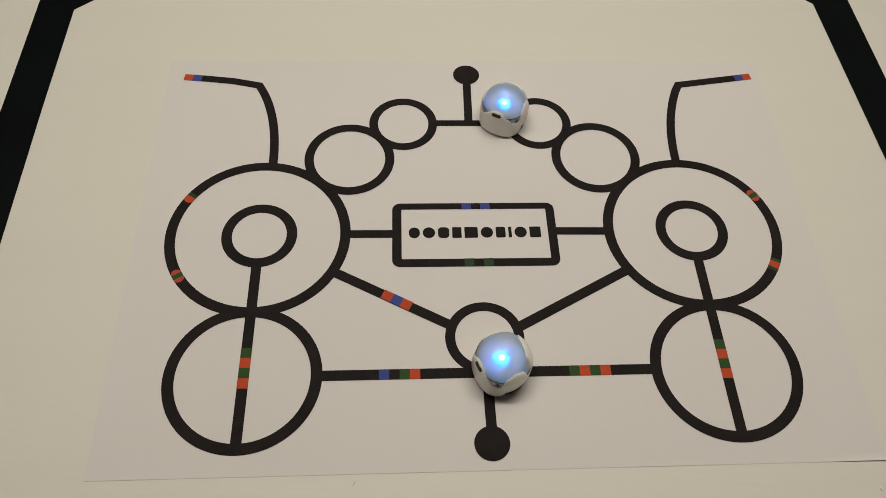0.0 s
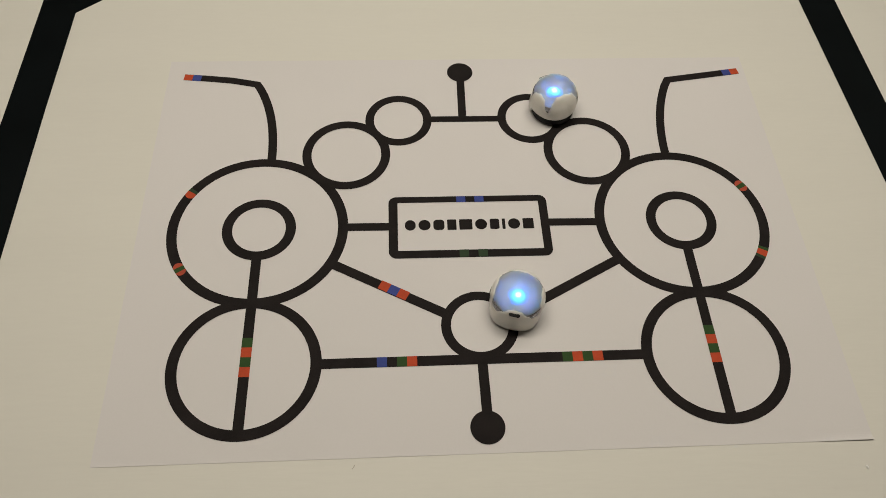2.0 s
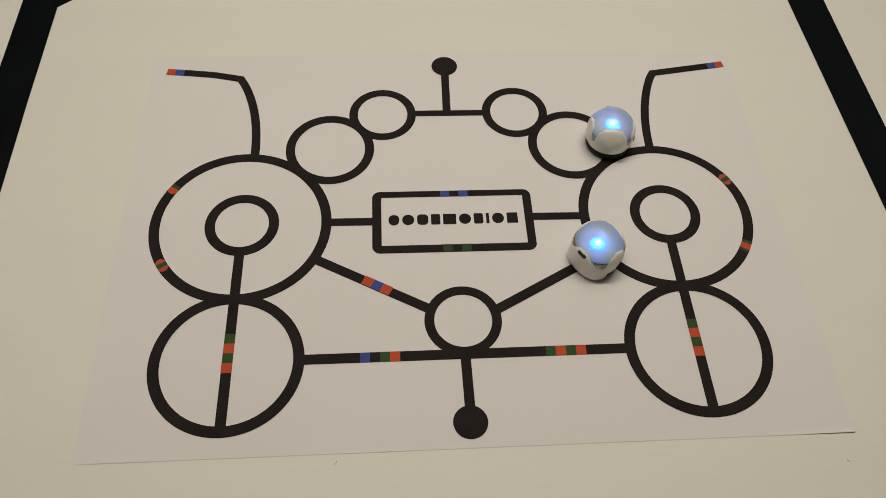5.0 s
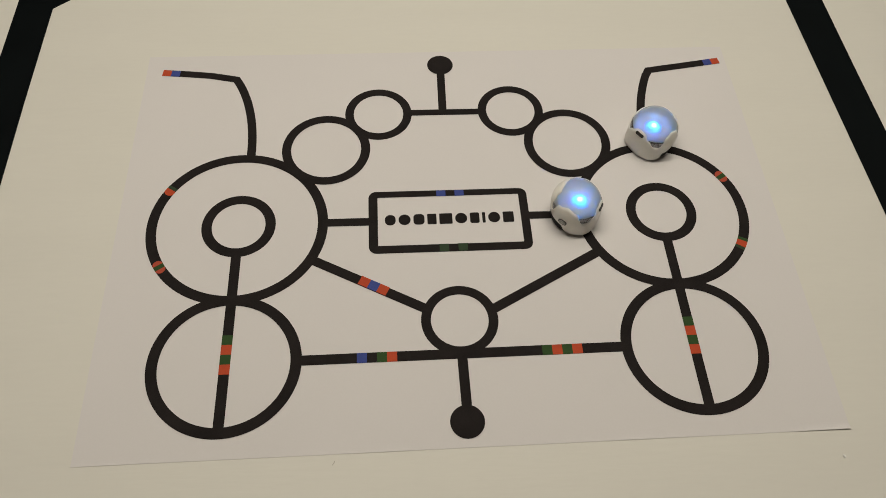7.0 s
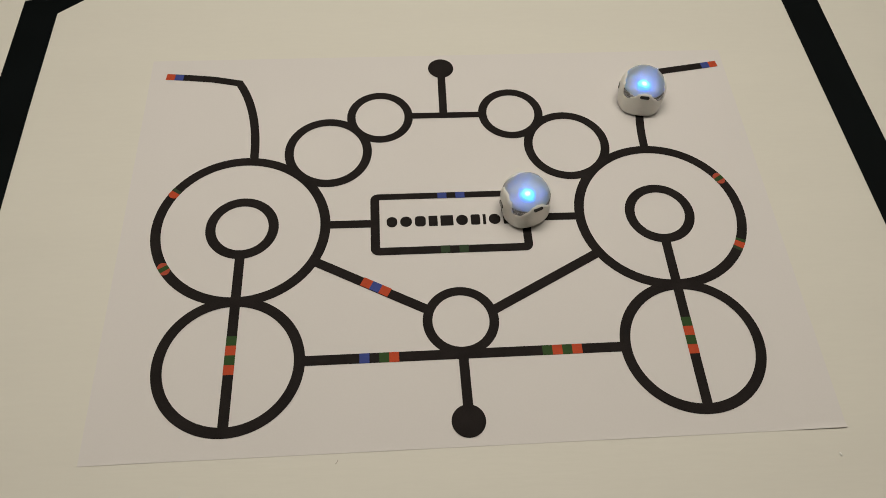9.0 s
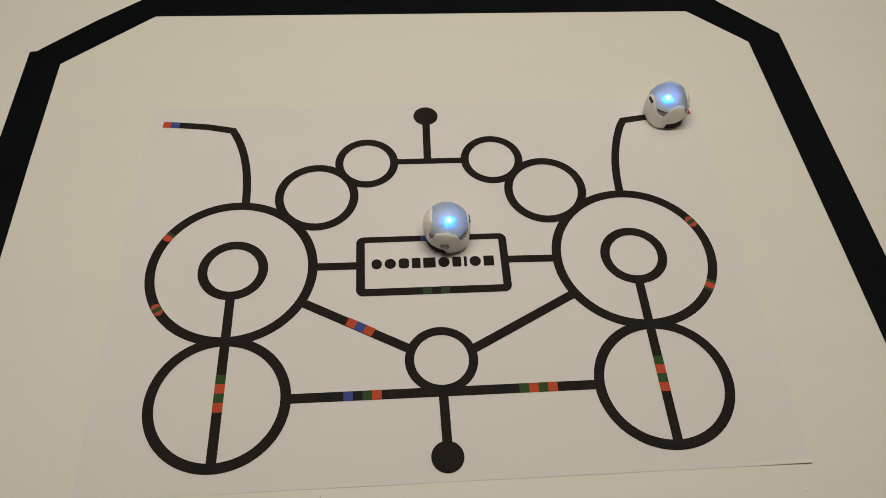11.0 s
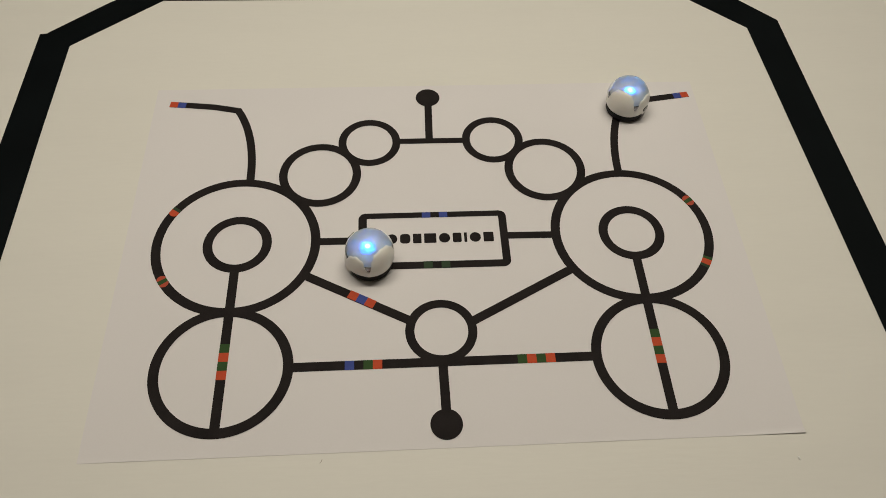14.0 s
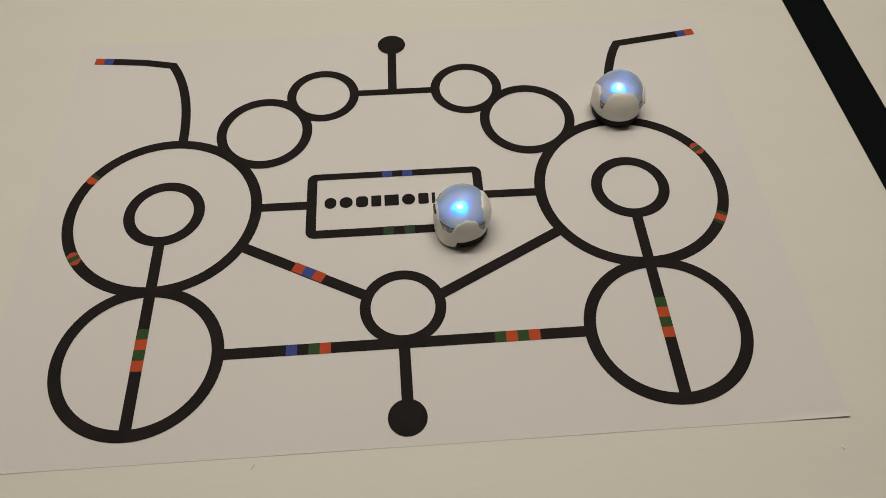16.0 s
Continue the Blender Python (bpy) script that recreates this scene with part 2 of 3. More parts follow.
def strip_lamp():
    x, y, z, length, width = STRIP
    lamp = tagged(new("strip_lamp"), "long slim white strip lamp hanging over the table", "lamp")
    lamp.matrix_world = pose(x, y, z)
    a, b = length / 2, width / 2
    bm = bmesh.new()
    box(bm, -a, a, -b - 0.004, -b, 0.0, 0.05)
    box(bm, -a, a, b, b + 0.004, 0.0, 0.05)
    box(bm, -a - 0.004, -a, -b - 0.004, b + 0.004, 0.0, 0.05)
    box(bm, a, a + 0.004, -b - 0.004, b + 0.004, 0.0, 0.05)
    box(bm, -a - 0.004, a + 0.004, -b - 0.004, b + 0.004, 0.0505, 0.056)
    part("housing", bm, M_FRAME, lamp, "white metal housing")
    part("diffuser", box(bmesh.new(), -a + 0.001, a - 0.001, -b + 0.001, b - 0.001, 0.004, 0.010), M_DIFFUSER, lamp, "glowing milky diffuser")
    for sx in (-1, 1):
        cord = turned_mesh([(0, 0.056), (0.002, 0.056), (0.002, HIGH - z), (0, HIGH - z)], 12)
        bmesh.ops.translate(cord, vec=(sx * (a - 0.1), 0, 0), verts=cord.verts[:])
        part("cord", cord, M_BASE, lamp, "thin black cord")
    return lamp


strip_lamp()


# Housing for the added fill light; no known fixture hangs here.
def fill_panel():
    px, py, pl, pw = PANEL
    lamp = tagged(new("fill_panel"), "flat white panel lamp with a milky diffuser, added as unseen fill", "lamp")
    lamp.matrix_world = pose(px, py, HIGH)
    a, b = pl / 2, pw / 2
    bm = bmesh.new()
    for x0, x1, y0, y1 in ((-a, a, -b, -b + 0.02), (-a, a, b - 0.02, b), (-a, -a + 0.02, -b + 0.02, b - 0.02), (a - 0.02, a, -b + 0.02, b - 0.02)):
        box(bm, x0, x1, y0, y1, -0.04, 0)
    part("frame", bm, M_FRAME, lamp, "white metal frame")
    part("diffuser", box(bmesh.new(), -a + 0.021, a - 0.021, -b + 0.021, b - 0.021, -0.035, -0.02), M_DIFFUSER, lamp, "glowing milky diffuser")


fill_panel()


# ---- the table ----
def table():
    ob = tagged(new("table"), "cream laminate table with a smooth pale top", "table")
    ob.matrix_world = pose(0, 0.1, 0)
    w, d = 0.70, 0.55
    part("tabletop", box(bmesh.new(), -w, w, -d, d, Z0 - 0.025, Z0, 0.002), M_TABLE, ob, "cream laminate tabletop with faint grain")
    for sx in (-1, 1):
        for sy in (-1, 1):
            x, y = sx * (w - 0.06), sy * (d - 0.06)
            part("leg", box(bmesh.new(), x - 0.02, x + 0.02, y - 0.02, y + 0.02, 0, Z0 - 0.025, 0.003), M_STEEL, ob, "square steel leg")
    for sy in (-1, 1):
        y = sy * (d - 0.06)
        part("apron", box(bmesh.new(), -w + 0.08, w - 0.08, y - 0.012, y + 0.012, Z0 - 0.075, Z0 - 0.025), M_STEEL, ob)
    return ob


table()


# ---- the black tape border ----
def tape_strip(points, low, label):
    z = Z0 + low * 0.0001
    ob = finish("tape_strip", slab([(x * CM, y * CM) for x, y in points], z, z + 0.00018), M_TAPE)
    return tagged(ob, label, "tape", "tape border")


tape_strip([(-31.52, 23.80), (-31.52, 10.0), (-31.45, -20), (-28.66, -20), (-28.76, 0.0), (-28.85, 12.5), (-28.82, 22.34), (-30.3, 23.98), (-31.0, 23.86)], 2.2,
           "straight strip of black vinyl tape along the table's side")
tape_strip([(-30.9, 24.0), (-30.6, 21.8), (-28.84, 22.32), (-22.2, 27.92), (-22.4, 30.2), (-22.9, 30.70), (-26.9, 27.55)], 0.1,
           "short slanting strip of black vinyl tape across the corner")
tape_strip([(-22.86, 30.66), (-22.25, 27.92), (23.26, 27.52), (25.3, 28.6), (25.22, 30.42), (2, 30.54), (-10, 30.58)], 2.2,
           "long strip of black vinyl tape at the far side")
tape_strip([(23.26, 27.51), (27.68, 23.46), (30.64, 24.42), (25.2, 29.95), (24.6, 30.1)], 0.1,
           "short slanting strip of black vinyl tape across the corner")
tape_strip([(27.68, 23.48), (28.32, 1.94), (28.9, -20), (31.75, -20), (31.08, 1.8), (30.80, 14.0), (30.62, 24.42), (29.2, 24.5)], 2.2,
           "straight strip of black vinyl tape along the table's side")

# ---- the printed sheet ----
PX0, PX1, PY0, PY1 = -20.93, 21.15, -12.66, 17.04
PAPER_T = 0.00020
ZP = Z0 + PAPER_T + 0.00012


def sheet_of_paper():
    """An A3 sheet whose near edge lifts off the table by less than a millimetre towards one corner."""
    bm = bmesh.new()
    xs = np.linspace(PX0, PX1, 61)
    ys = np.concatenate([np.linspace(PY0, PY0 + 0.45, 5), np.linspace(PY0 + 1.0, PY1, 20)])
    grid = {}
    for i, x in enumerate(xs):
        for j, y in enumerate(ys):
            u = (x - PX0) / (PX1 - PX0)
            lift = max(0.0, 1 - (y - PY0) / 0.45) ** 2 * (0.00002 + 0.0010 * max(0.0, (u - 0.91) / 0.09) ** 0.9 + 0.00012 * max(0.0, math.sin(u * 19.0 + 0.6)) ** 3)
            skew = 0.09 * u * (1 - (y - PY0) / (PY1 - PY0))
            for k, z in enumerate((0.00003, PAPER_T)):
                grid[i, j, k] = bm.verts.new((x * CM, (y + skew) * CM, Z0 + z + lift))
    a, b = len(xs) - 1, len(ys) - 1
    for i in range(a):
        for j in range(b):
            bm.faces.new((grid[i, j, 1], grid[i + 1, j, 1], grid[i + 1, j + 1, 1], grid[i, j + 1, 1]))
            bm.faces.new((grid[i, j + 1, 0], grid[i + 1, j + 1, 0], grid[i + 1, j, 0], grid[i, j, 0]))
    for i in range(a):
        for j in (0, b):
            bm.faces.new((grid[i, j, 0], grid[i + 1, j, 0], grid[i + 1, j, 1], grid[i, j, 1]))
    for j in range(b):
        for i in (0, a):
            bm.faces.new((grid[i, j, 0], grid[i, j + 1, 0], grid[i, j + 1, 1], grid[i, j, 1]))
    bmesh.ops.recalc_face_normals(bm, faces=bm.faces[:])
    return bm


sheet = tagged(finish("printed_sheet", sheet_of_paper(), M_PAPER),
               "large white paper sheet printed with a black line course of circles", "paper sheet")
LINE = 0.64
INK_T = 0.00002


def inked(name, bm, mat=None, label=""):
    return part(name, bm, mat or M_INK, sheet, label)


def ink_ring(cx, cy, outer, width=LINE, layer=0):
    z = ZP + layer * 0.00003
    return inked("printed_ring", ring_mesh(cx, cy, outer, outer - width, z, z + INK_T, steps=96))


def ink_line(points, width=LINE, layer=1):
    z = ZP + layer * 0.00003
    return inked("printed_line", stroke_mesh(points, width, z, z + INK_T))


def ink_dot(cx, cy, r):
    z = ZP + 5 * 0.00003
    pts = [((cx + r * math.cos(i * math.tau / 48)) * CM, (cy + r * math.sin(i * math.tau / 48)) * CM) for i in range(48)]
    return inked("printed_dot", slab(pts, z, z + INK_T))


def code_patch(a, b, mat, width=LINE - 0.03):
    z = ZP + 4 * 0.00003
    names = {M_RED: "red", M_GREEN: "green", M_BLUE: "blue", M_DIM_GREEN: "dark green"}
    return inked("colour_patch", stroke_mesh([a, b], width, z, z + INK_T), mat, "printed " + names[mat] + " colour patch")


def code_run(a, b, mats, width=LINE - 0.03):
    """Colour patches end to end from a to b; None leaves the black line."""
    a, b = Vector(a), Vector(b)
    for i, mat in enumerate(mats):
        if mat:
            code_patch(a.lerp(b, i / len(mats)), a.lerp(b, (i + 1) / len(mats)), mat, width)


def code_arc(cx, cy, outer, a0, a1, mats, round_start=True, round_end=True):
    """Colour patches along a ring; the outer ends of the run are rounded off like felt-pen dots."""
    z = ZP + 4 * 0.00003
    names = {M_RED: "red", M_GREEN: "green", M_DIM_GREEN: "dark green", M_DIM_RED: "dull red"}
    mid, half, span = outer - LINE / 2, LINE / 2, (a1 - a0) / len(mats)
    for i, mat in enumerate(mats):
        start, end = round_start and i == 0, round_end and i == len(mats) - 1
        rows = []
        for k in range(9):
            u = k / 8
            w = half
            if start:
                w = min(w, half * math.sqrt(max(0.03, 1 - (1 - u) ** 2)))
            if end:
                w = min(w, half * math.sqrt(max(0.03, 1 - u ** 2)))
            rows.append((radians(a0 + (i + u) * span), w))
        outline = [((cx + (mid + w) * math.cos(a)) * CM, (cy + (mid + w) * math.sin(a)) * CM) for a, w in rows]
        outline += [((cx + (mid - w) * math.cos(a)) * CM, (cy + (mid - w) * math.sin(a)) * CM) for a, w in reversed(rows)]
        inked("colour_patch", slab(outline, z, z + INK_T), mat, "printed " + names[mat] + " colour patch")


def bend(p0, p1, p2, count=14):
    """A quadratic curve from p0 through p1 to p2."""
    p0, p1, p2 = Vector(p0), Vector(p1), Vector(p2)
    c = p1 * 2 - (p0 + p2) / 2
    return [p0 * (1 - s) ** 2 + c * (2 * s * (1 - s)) + p2 * s * s for s in (i / count for i in range(count + 1))]


BIG_L, BIG_R, BIG = (-13.48, 2.18), (13.59, 2.28), 5.63
ink_ring(*BIG_L, BIG)
ink_ring(*BIG_R, BIG)
ink_ring(-13.42, 2.17, 2.30)
ink_ring(13.57, 2.29, 2.28)
ink_ring(-13.49, -7.18, 4.35, layer=3)
ink_ring(13.59, -7.11, 4.32, layer=3)
ink_ring(-4.55, 11.13, 2.30, 0.59)
ink_ring(4.66, 11.19, 2.29, 0.59)
ink_ring(-8.09, 8.12, 2.94, 0.61, layer=3)
ink_ring(8.26, 8.20, 2.96, 0.61, layer=3)
ink_ring(0.0, -4.97, 2.28, 0.58)
ink_dot(-0.03, 15.69, 0.93)
ink_dot(0.0, -11.17, 0.96)
ink_line([(-0.03, 15.0), (-0.09, 11.2)], 0.56, 2)
ink_line([(-2.5, 11.18), (2.6, 11.16)], 0.52)
ink_line([(-0.02, -7.1), (0.03, -10.5)], 0.58, 2)
ink_line([(-9.4, -7.16), (9.5, -7.09)], 0.62, 1)
ink_line([(-13.40, 0.05), (-13.48, -11.2)], 0.60, 2)
ink_line([(13.52, 0.1), (13.60, -11.1)], 0.60, 2)
ink_line([(-8.75, -0.53), (-1.85, -4.21)], 0.62, 2)
ink_line([(8.95, -0.60), (1.95, -4.38)], 0.62, 2)
ink_line([(-8.1, 2.19), (-5.0, 2.17)], 0.58, 1)
ink_line([(4.8, 2.30), (8.2, 2.26)], 0.56, 1)
ink_line([(-19.80, 15.45), (-18.3, 15.31), (-16.4, 15.08), (-14.55, 14.66)] + bend((-14.46, 14.52), (-13.37, 11.5), (-13.04, 7.7))[1:], 0.58, 1)
ink_line([(20.66, 15.60), (15.20, 14.76)] + bend((15.08, 14.64), (13.99, 11.4), (13.64, 7.8))[1:], 0.58, 1)


def ink_frame():
    """The rounded rectangle in the middle."""
    def outline(x0, x1, y0, y1, r):
        pts = []
        for cx, cy, a in ((x1 - r, y1 - r, 0), (x0 + r, y1 - r, 90), (x0 + r, y0 + r, 180), (x1 - r, y0 + r, 270)):
            pts += [(cx + r * math.cos(radians(a + 90 * i / 8)), cy + r * math.sin(radians(a + 90 * i / 8))) for i in range(9)]
        return pts
    out, inn = outline(-5.30, 4.97, -0.23, 4.47, 0.5), outline(-4.72, 4.42, 0.33, 4.0, 0.06)
    bm = bmesh.new()
    rows = [[bm.verts.new((x * CM, y * CM, ZP + 0.00006)) for x, y in pts] for pts in (out, inn)]
    k = len(out)
    for i in range(k):
        bm.faces.new((rows[0][i], rows[0][(i + 1) % k], rows[1][(i + 1) % k], rows[1][i]))
    bmesh.ops.recalc_face_normals(bm, faces=bm.faces[:])
    return inked("printed_frame", bm)


ink_frame()


def word_marks():
    """The heading inside the frame as plain ovals and bars, one to each sign."""
    x, y0, y1 = -4.33, 1.84, 2.64
    for width, round_off in ((0.80, 0.40), (0.88, 0.42), (0.82, 0.24), (0.70, 0.05), (0.95, 0.05), (0.88, 0.42), (0.72, 0.12), (0.32, 0.04), (0.88, 0.42), (0.82, 0.05)):
        a, b = x + 0.06, x + width - 0.06
        r = min(round_off, (b - a) / 2)
        pts = []
        for cx, cy, turn in ((b - r, y1 - r, 0), (a + r, y1 - r, 90), (a + r, y0 + r, 180), (b - r, y0 + r, 270)):
            pts += [((cx + r * math.cos(radians(turn + 11.25 * i))) * CM, (cy + r * math.sin(radians(turn + 11.25 * i))) * CM) for i in range(9)]
        inked("printed_bar", slab(pts, ZP, ZP + INK_T))
        x += width + 0.065


word_marks()

R, G, B, D = M_RED, M_GREEN, M_BLUE, M_DIM_GREEN
code_run((-6.03, -7.15), (-3.74, -7.14), (B, None, G, R), 0.62)
code_run((4.63, -7.11), (6.98, -7.10), (G, R, G, R), 0.62)
code_run((-13.44, -5.40), (-13.46, -7.82), (G, R, G, R))
code_run((13.56, -5.33), (13.575, -7.72), (G, R, G, R))
code_run((-5.85, -2.03), (-4.20, -2.91), (R, B, R))
code_run((-0.90, 4.22), (0.88, 4.22), (B, None, B), 0.46)
code_run((-0.91, 0.07), (0.86, 0.07), (D, None, D), 0.54)
code_run((-19.80, 15.45), (-18.58, 15.31), (R, B), 0.55)
code_run((20.66, 15.60), (19.46, 15.415), (R, B), 0.55)
code_arc(*BIG_L, BIG, 144.0, 151.8, (D, R, R), False, True)
code_arc(*BIG_L, BIG, 207.5, 217.5, (M_DIM_RED, G, M_DIM_RED))
code_arc(*BIG_R, BIG, 25, 35, (M_DIM_RED, G, M_DIM_RED))
code_arc(*BIG_R, BIG, -34, -24.5, (D, R, R, G), False, False)


# ---- small marks on the table ----
def crumb(x, y, size, turn):
    bm = bmesh.new()
    bmesh.ops.create_icosphere(bm, subdivisions=2, radius=size, matrix=Matrix.Diagonal((0.7, 1.2, 0.6, 1)))
    for v in bm.verts:
        v.co *= 1 + 0.25 * noise.noise(v.co * 900)
    ob = tagged(finish("crumb", bm, M_CRUMB, smooth=True), "tiny white crumb lying on the tabletop", "crumb")
    ob.matrix_world = pose(x * CM, y * CM, Z0 + size * 0.35, 0, 0, turn)


crumb(20.28, -14.05, 0.0010, 20)


def scuff(points, width, label):
    bm = stroke_mesh(points, width, Z0 + 0.00005, Z0 + 0.00007)
    tagged(finish("scuff_mark", bm, M_SMUDGE), label, "scuff", kind="stuff")


scuff([(-7.20, -12.98), (-7.24, -13.1), (-7.33, -13.2)], 0.04, "small dark tick on the pale tabletop")


# ---- the toy robots ----
RAD, MIDZ = 0.0160, 0.0140


def body_radius(z):
    """Outline of the round body at a height: upright flanks below, a dome above."""
    top = 0.0298
    if z <= MIDZ:
        return RAD * (1 - 0.035 * ((MIDZ - z) / MIDZ) ** 2)
    u = min(1.0, (z - MIDZ) / (top - MIDZ))
    return RAD * math.sqrt(max(0.0, 1 - u * u))


def rim(phi, stops):
    """Height of an edge at an angle off the front (left positive), eased between stops of (angle, height)."""
    a = ((phi + 180) % 360) - 180
    for (a0, h0), (a1, h1) in zip(stops, stops[1:]):
        if a <= a1:
            s = (a - a0) / (a1 - a0)
            s = s * s * (3 - 2 * s)
            return h0 + (h1 - h0) * s
    return stops[-1][1]


SHELL_TOP = ((-180, 0.0216), (-166, 0.0210), (-153, 0.0176), (-136, 0.0134), (-124, 0.0130), (-108, 0.0208), (-90, 0.0228), (-70, 0.0216), (-56, 0.0132), (-51, 0.0126),
             (-45, 0.0215), (-35, 0.0249), (-6, 0.0259), (23, 0.0249), (32, 0.0215), (38, 0.0126), (43, 0.0132), (56, 0.0208), (84, 0.0226), (108, 0.0206),
             (124, 0.0130), (136, 0.0134), (153, 0.0176), (166, 0.0210), (180, 0.0216))
SHELL_LOW = ((-180, 0.0010), (-113, 0.0010), (-108, 0.0062), (-88, 0.0064), (-55, 0.0058), (-6, 0.0060), (40, 0.0056), (78, 0.0050), (84, 0.0010), (180, 0.0010))


def shell_radius(phi, z):
    """The shell tucks in below the front and squares out at the two rear corners."""
    r = body_radius(z)
    if z >= MIDZ:
        return r
    a = abs(((phi + 180) % 360) - 180)
    low = (MIDZ - z) / MIDZ
    front = max(0.0, min(1.0, (100 - a) / 30))
    corner = math.exp(-((a - 138) / 20) ** 2)
    return r * (1 - 0.16 * front * low ** 2 + 0.065 * corner * min(1.0, low * 1.6))


def shell_mesh():
    bm = bmesh.new()
    around, up = 120, 14
    cols = []
    for i in range(around):
        phi = 360.0 * i / around
        lo, hi = rim(phi, SHELL_LOW), rim(phi, SHELL_TOP)
        c, s = math.cos(radians(phi)), math.sin(radians(phi))
        col = []
        for j in range(up + 1):
            z = lo + (hi - lo) * j / up
            r = shell_radius(phi, z) + 0.00012 - (0.0003 if j in (0, up) else 0)
            col.append(bm.verts.new((r * c, r * s, z)))
        for z, sink in ((hi - 0.0002, 0.0012), (lo + 0.0002, 0.0014)):
            r = shell_radius(phi, z) - sink
            col.append(bm.verts.new((r * c, r * s, z)))
        cols.append(col)
    for i in range(around):
        p, q = cols[i], cols[(i + 1) % around]
        for j in range(up + 1):
            bm.faces.new((p[j], q[j], q[j + 1], p[j + 1]))
        bm.faces.new((q[0], p[0], p[up + 2], q[up + 2]))
    bmesh.ops.recalc_face_normals(bm, faces=bm.faces[:])
    return bm


def oval_plate(width, height, deep, n=24):
    """A rounded plate that faces +x."""
    pts = []
    r = height / 2
    for i in range(n):
        a = math.tau * i / n
        pts.append((math.copysign(max(0.0, width / 2 - r), math.cos(a)) + r * math.cos(a), r * math.sin(a)))
    bm = bmesh.new()
    a = [bm.verts.new((-deep, y, z)) for y, z in pts]
    b = [bm.verts.new((0, y, z)) for y, z in pts]
    bm.faces.new(b)
    for i in range(n):
        bm.faces.new((a[i], a[(i + 1) % n], b[(i + 1) % n], b[i]))
    bmesh.ops.recalc_face_normals(bm, faces=bm.faces[:])
    return bm


def on_flank(bm, phi, z, proud):
    """Moves a plate that faces +x on to the body's flank."""
    slope = math.atan2(body_radius(z - 0.001) - body_radius(z + 0.001), 0.002)
    m = pose(0, 0, 0, 0, 0, phi) @ Matrix.Translation((body_radius(z) + proud, 0, z)) @ Matrix.Rotation(-slope, 4, "Y")
    bmesh.ops.transform(bm, matrix=m, verts=bm.verts[:])
    return bm


def placed(bm):
    """Sets the light a little behind the middle of the body."""
    bmesh.ops.translate(bm, vec=(-0.0013, 0, 0), verts=bm.verts[:])
    return bm


def glint_ridge():
    """A thin curved ridge on the plate inside the dome, ahead of the light, shaped as the dome's arc of reflection."""
    bm = bmesh.new()
    rows = []
    for i in range(25):
        a = radians(-52 + 104 * i / 24)
        c, s_ = math.cos(a), math.sin(a)
        rows.append([bm.verts.new((-0.0013 + rr * c, rr * s_, z)) for rr, z in ((0.0068, 0.0160), (0.0066, 0.0196), (0.0073, 0.0198), (0.0080, 0.0160))])
    for p, q in zip(rows, rows[1:]):
        for j in range(3):
            bm.faces.new((p[j], q[j], q[j + 1], p[j + 1]))
    for end in (rows[0], rows[-1]):
        bm.faces.new(end)
    bmesh.ops.recalc_face_normals(bm, faces=bm.faces[:])
    return bm


def toy_robot():
    ob = tagged(new("toy_robot"), "small round white toy robot with a glowing blue dome", "toy robot", "line-following toy robots")
    part("shell", shell_mesh(), M_SHELL, ob, "white glossy plastic shell with scalloped rim", True)
    part("base", turned_mesh([(0, 0.0), (0.0125, 0.0), (0.0143, 0.0006), (0.0147, 0.0014), (0.0148, 0.0070), (0.0140, 0.0080), (0, 0.0080)]), M_BASE, ob, "black plastic base ring", True)
    part("reflector", turned_mesh([(0.0140, 0.0122), (0.0134, 0.0134), (0.0120, 0.0148), (0.0090, 0.0161), (0.0050, 0.0168), (0, 0.0170)]), M_SILVER, ob, "silvered plate under the dome", True)
    part("inner_ring", turned_mesh([(0.0150, 0.0084), (0.0155, 0.0105), (0.0157, 0.0140), (0.01545, 0.0174), (0.0148, 0.0180), (0.0141, 0.0160)], 64), M_CHROME, ob, "dark silvered ring inside the dome", True)
    steps = 22
    part("dome", turned_mesh([((body_radius(z) - 0.0004) if k < steps else 0, z - 0.0003) for k, z in
                              ((k, 0.0151 + (0.0298 - 0.0151) * math.sin(k / steps * math.pi / 2)) for k in range(steps + 1))], 72), M_DOME, ob, "milky translucent dome", True)
    led = part("led", placed(turned_mesh([(0.0009, 0.0169), (0.0009, 0.0174), (0, 0.0175)], 24)), M_LED, ob, "glowing blue light", True)
    # Made-up cap over the light, coloured blue to give the halo.
    part("led_halo", placed(turned_mesh([(0.0054, 0.0164), (0.0048, 0.0173), (0.0035, 0.0180), (0.0018, 0.0184), (0, 0.0186)], 32)), M_HALO, led, "added blue-tinted cap that draws the halo round the light", True)
    part("led_core", placed(turned_mesh([(0.0016, 0.0183), (0.0012, 0.0190), (0, 0.0191)], 20)), M_LED_CORE, led, "bright centre of the light", True)
    part("usb_slot", on_flank(oval_plate(0.0064, 0.0023, 0.001), 180, 0.0192, 0.0004), M_SLOT, ob, "dark metal charging slot")
    button = part("power_button", on_flank(oval_plate(0.0058, 0.0046, 0.001), 80, 0.0110, 0.0003), M_SLOT, ob, "dark recess round the power button")
    part("button_cap", on_flank(oval_plate(0.0047, 0.0036, 0.001), 80, 0.0110, 0.0006), M_PORT, button, "round grey button cap")
    # Made-up ridge: models the lamp's curved reflection as a white part.
    part("glint_ridge", glint_ridge(), M_SHELL, ob, "thin white curved ridge inside the dome, made up for a glint", True)
    return ob


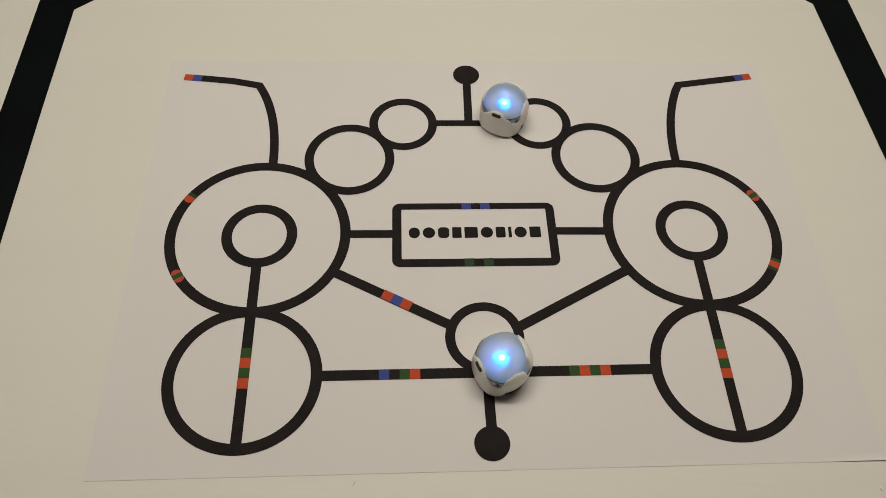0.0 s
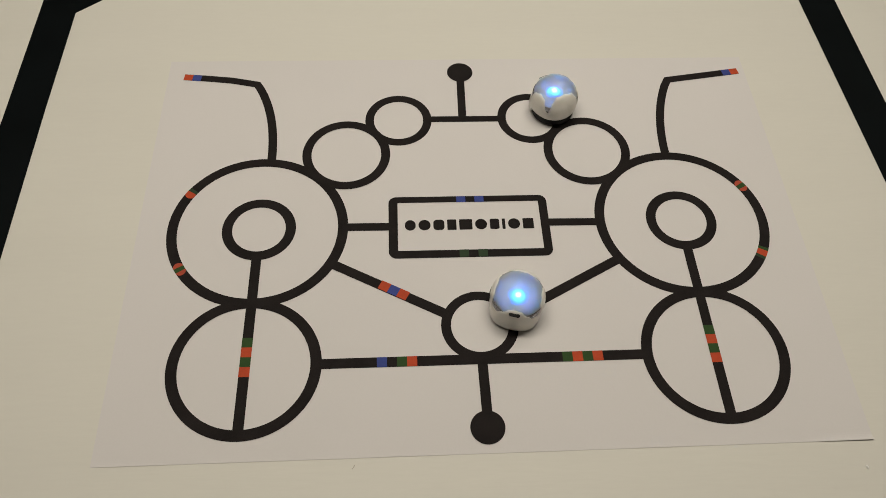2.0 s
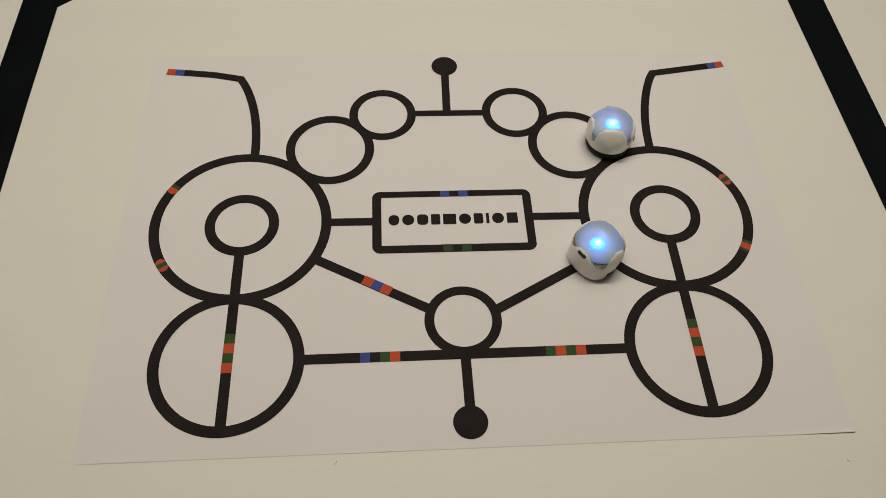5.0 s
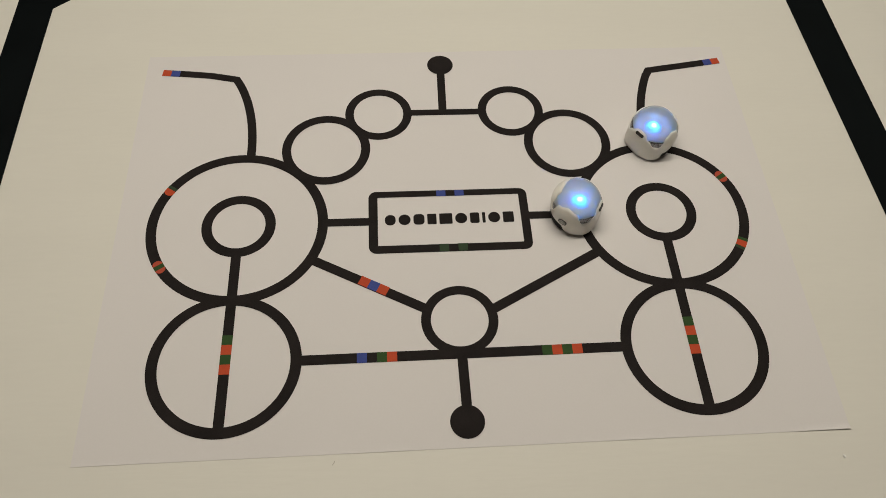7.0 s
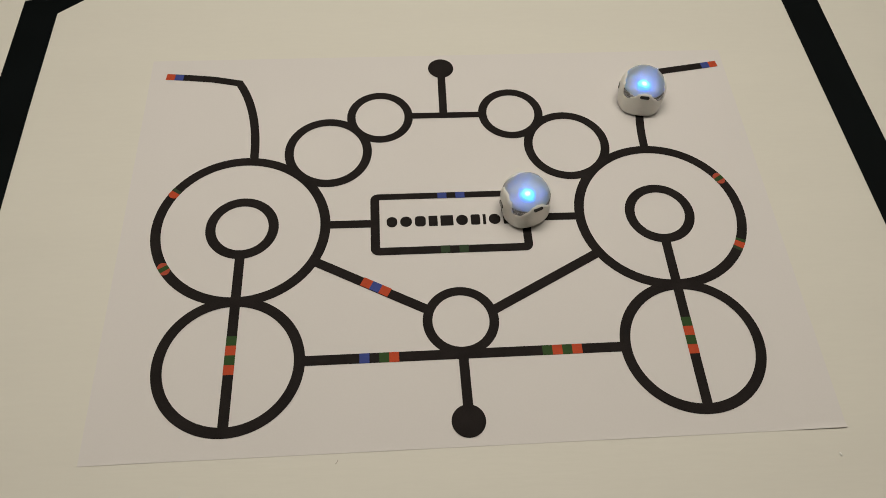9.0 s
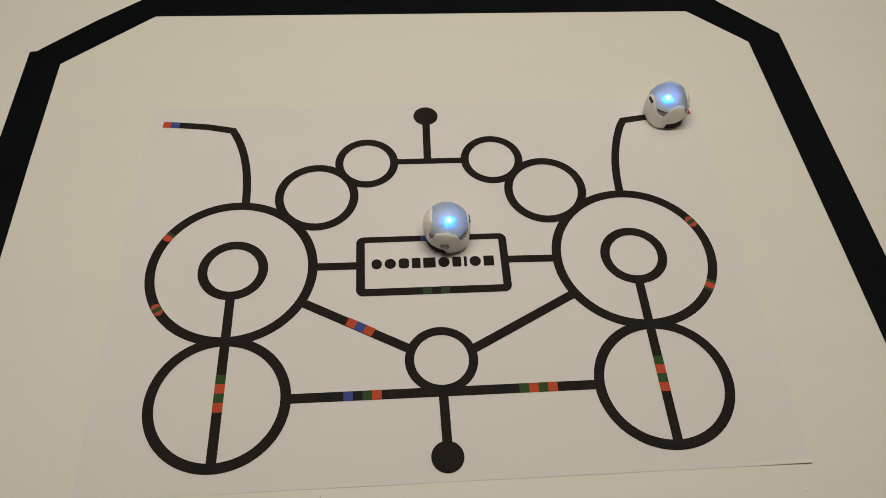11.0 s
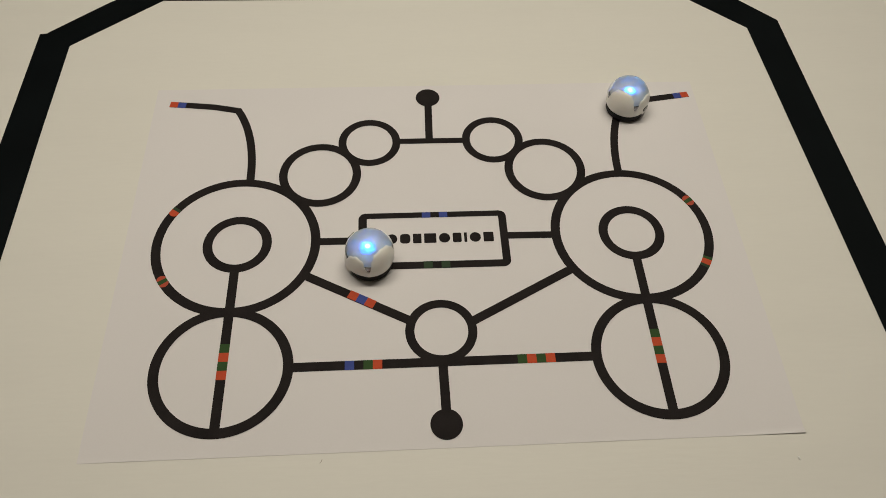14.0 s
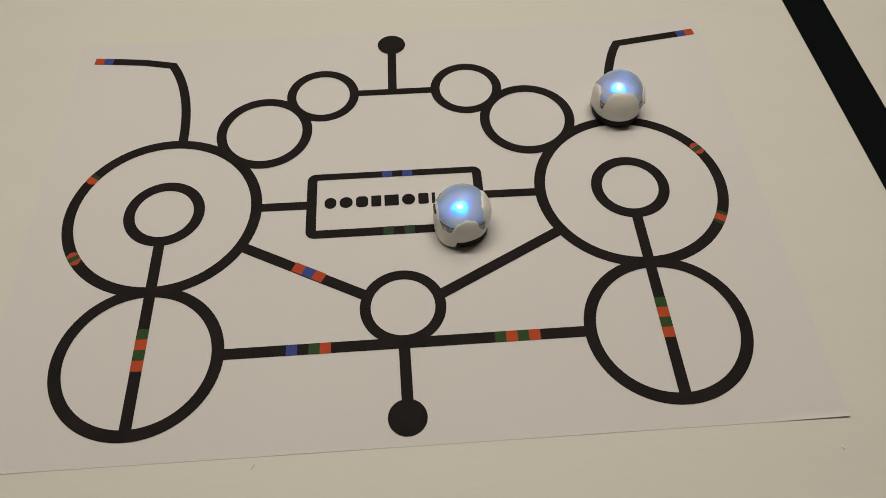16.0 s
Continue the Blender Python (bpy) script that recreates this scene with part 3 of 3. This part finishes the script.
# seconds, x and y in centimetres, heading in degrees
ROUTE_UPPER = [
    (0.0, 2.24, 11.45, 62), (0.5, 3.02, 12.25, 30), (1.0, 4.17, 12.89, 2), (1.5, 5.32, 12.89, -32), (2.0, 6.25, 12.08, -62),
    (2.5, 6.74, 10.85, -75), (3.0, 6.86, 10.89, -20), (3.5, 7.96, 10.95, -8), (4.0, 9.31, 10.54, -30), (4.2, 9.75, 10.2, -40),
    (4.7, 10.7, 9.2, -75), (5.2, 10.75, 7.7, -100), (5.55, 10.3, 6.6, -85), (5.8, 10.5, 6.6, -30), (6.05, 11.1, 6.98, 12), (6.5, 12.31, 7.58, 18),
    (7.0, 13.79, 8.04, 35), (7.5, 13.58, 8.16, 72), (8.0, 13.64, 9.28, 82), (8.5, 13.85, 10.75, 82), (9.2, 14.15, 12.6, 78),
    (9.7, 14.75, 14.0, 62), (10.1, 15.6, 14.75, 20), (10.8, 17.79, 15.15, 8), (11.0, 18.42, 15.30, 8), (11.4, 19.7, 15.45, 10),
    (11.6, 19.65, 15.45, 45), (11.8, 19.35, 15.4, 88), (12.0, 19.28, 15.37, 125), (12.2, 19.25, 15.3, 155), (12.5, 19.19, 15.20, 193),
    (13.0, 17.91, 15.14, 192), (13.5, 16.34, 14.98, 198), (14.0, 15.36, 14.32, 238), (14.5, 14.71, 13.28, 255), (15.0, 14.26, 11.78, 264),
    (15.5, 13.98, 10.30, 268), (16.0, 13.86, 8.63, 272)]
ROUTE_LOWER = [
    (0.0, 0.59, -7.08, 22), (0.2, 1.0, -7.0, 28), (0.5, 1.37, -6.90, 45), (0.8, 1.25, -6.8, 78), (1.0, 1.21, -6.72, 70), (1.3, 1.5, -6.1, 62),
    (1.5, 1.74, -5.59, 78), (1.8, 2.0, -4.6, 80), (2.0, 2.11, -4.02, 75), (2.3, 2.25, -3.85, 35), (2.6, 2.4, -3.82, -2), (3.0, 3.15, -3.59, 22),
    (3.5, 4.40, -3.00, 28), (4.0, 5.67, -2.36, 28), (4.7, 7.4, -1.45, 28), (5.2, 8.5, -0.75, 50), (5.8, 8.5, 0.15, 110), (6.5, 8.17, 1.32, 106),
    (7.0, 7.85, 2.12, 150), (7.5, 7.75, 1.98, 172), (8.0, 6.39, 2.10, 180), (8.5, 5.07, 2.16, 182), (8.8, 4.65, 2.4, 150), (9.2, 4.65, 3.4, 92),
    (9.6, 4.35, 4.15, 140), (10.1, 3.3, 4.25, 180), (10.8, 1.49, 4.22, 182), (11.0, 0.94, 4.33, 182), (11.5, -0.70, 4.35, 182), (12.0, -2.60, 4.20, 184),
    (12.5, -4.52, 4.13, 200), (12.8, -5.2, 3.0, 245), (13.0, -5.48, 2.07, 258), (13.5, -5.56, 1.70, 262), (13.8, -5.1, 0.8, 290), (14.0, -4.60, 0.39, 322),
    (14.5, -2.68, 0.05, 360), (15.0, -0.10, 0.07, 364), (15.5, 1.69, -0.03, 363), (16.0, 3.34, 0.01, 364)]

ROBOT_Z = ZP + 0.00015
robot_upper = toy_robot()
robot_lower = copy_thing(robot_upper, pose(0, 0, 0))


def motions():
    for robot, route, dx, dy in ((robot_upper, ROUTE_UPPER, -0.03, -0.11), (robot_lower, ROUTE_LOWER, 0.04, 0.0)):
        walk(robot, [(t, pose((x + dx + 0.13 * math.cos(radians(turn))) * CM, (y + dy + 0.13 * math.sin(radians(turn))) * CM, ROBOT_Z, 0, 0, turn)) for t, x, y, turn in route])


motions()
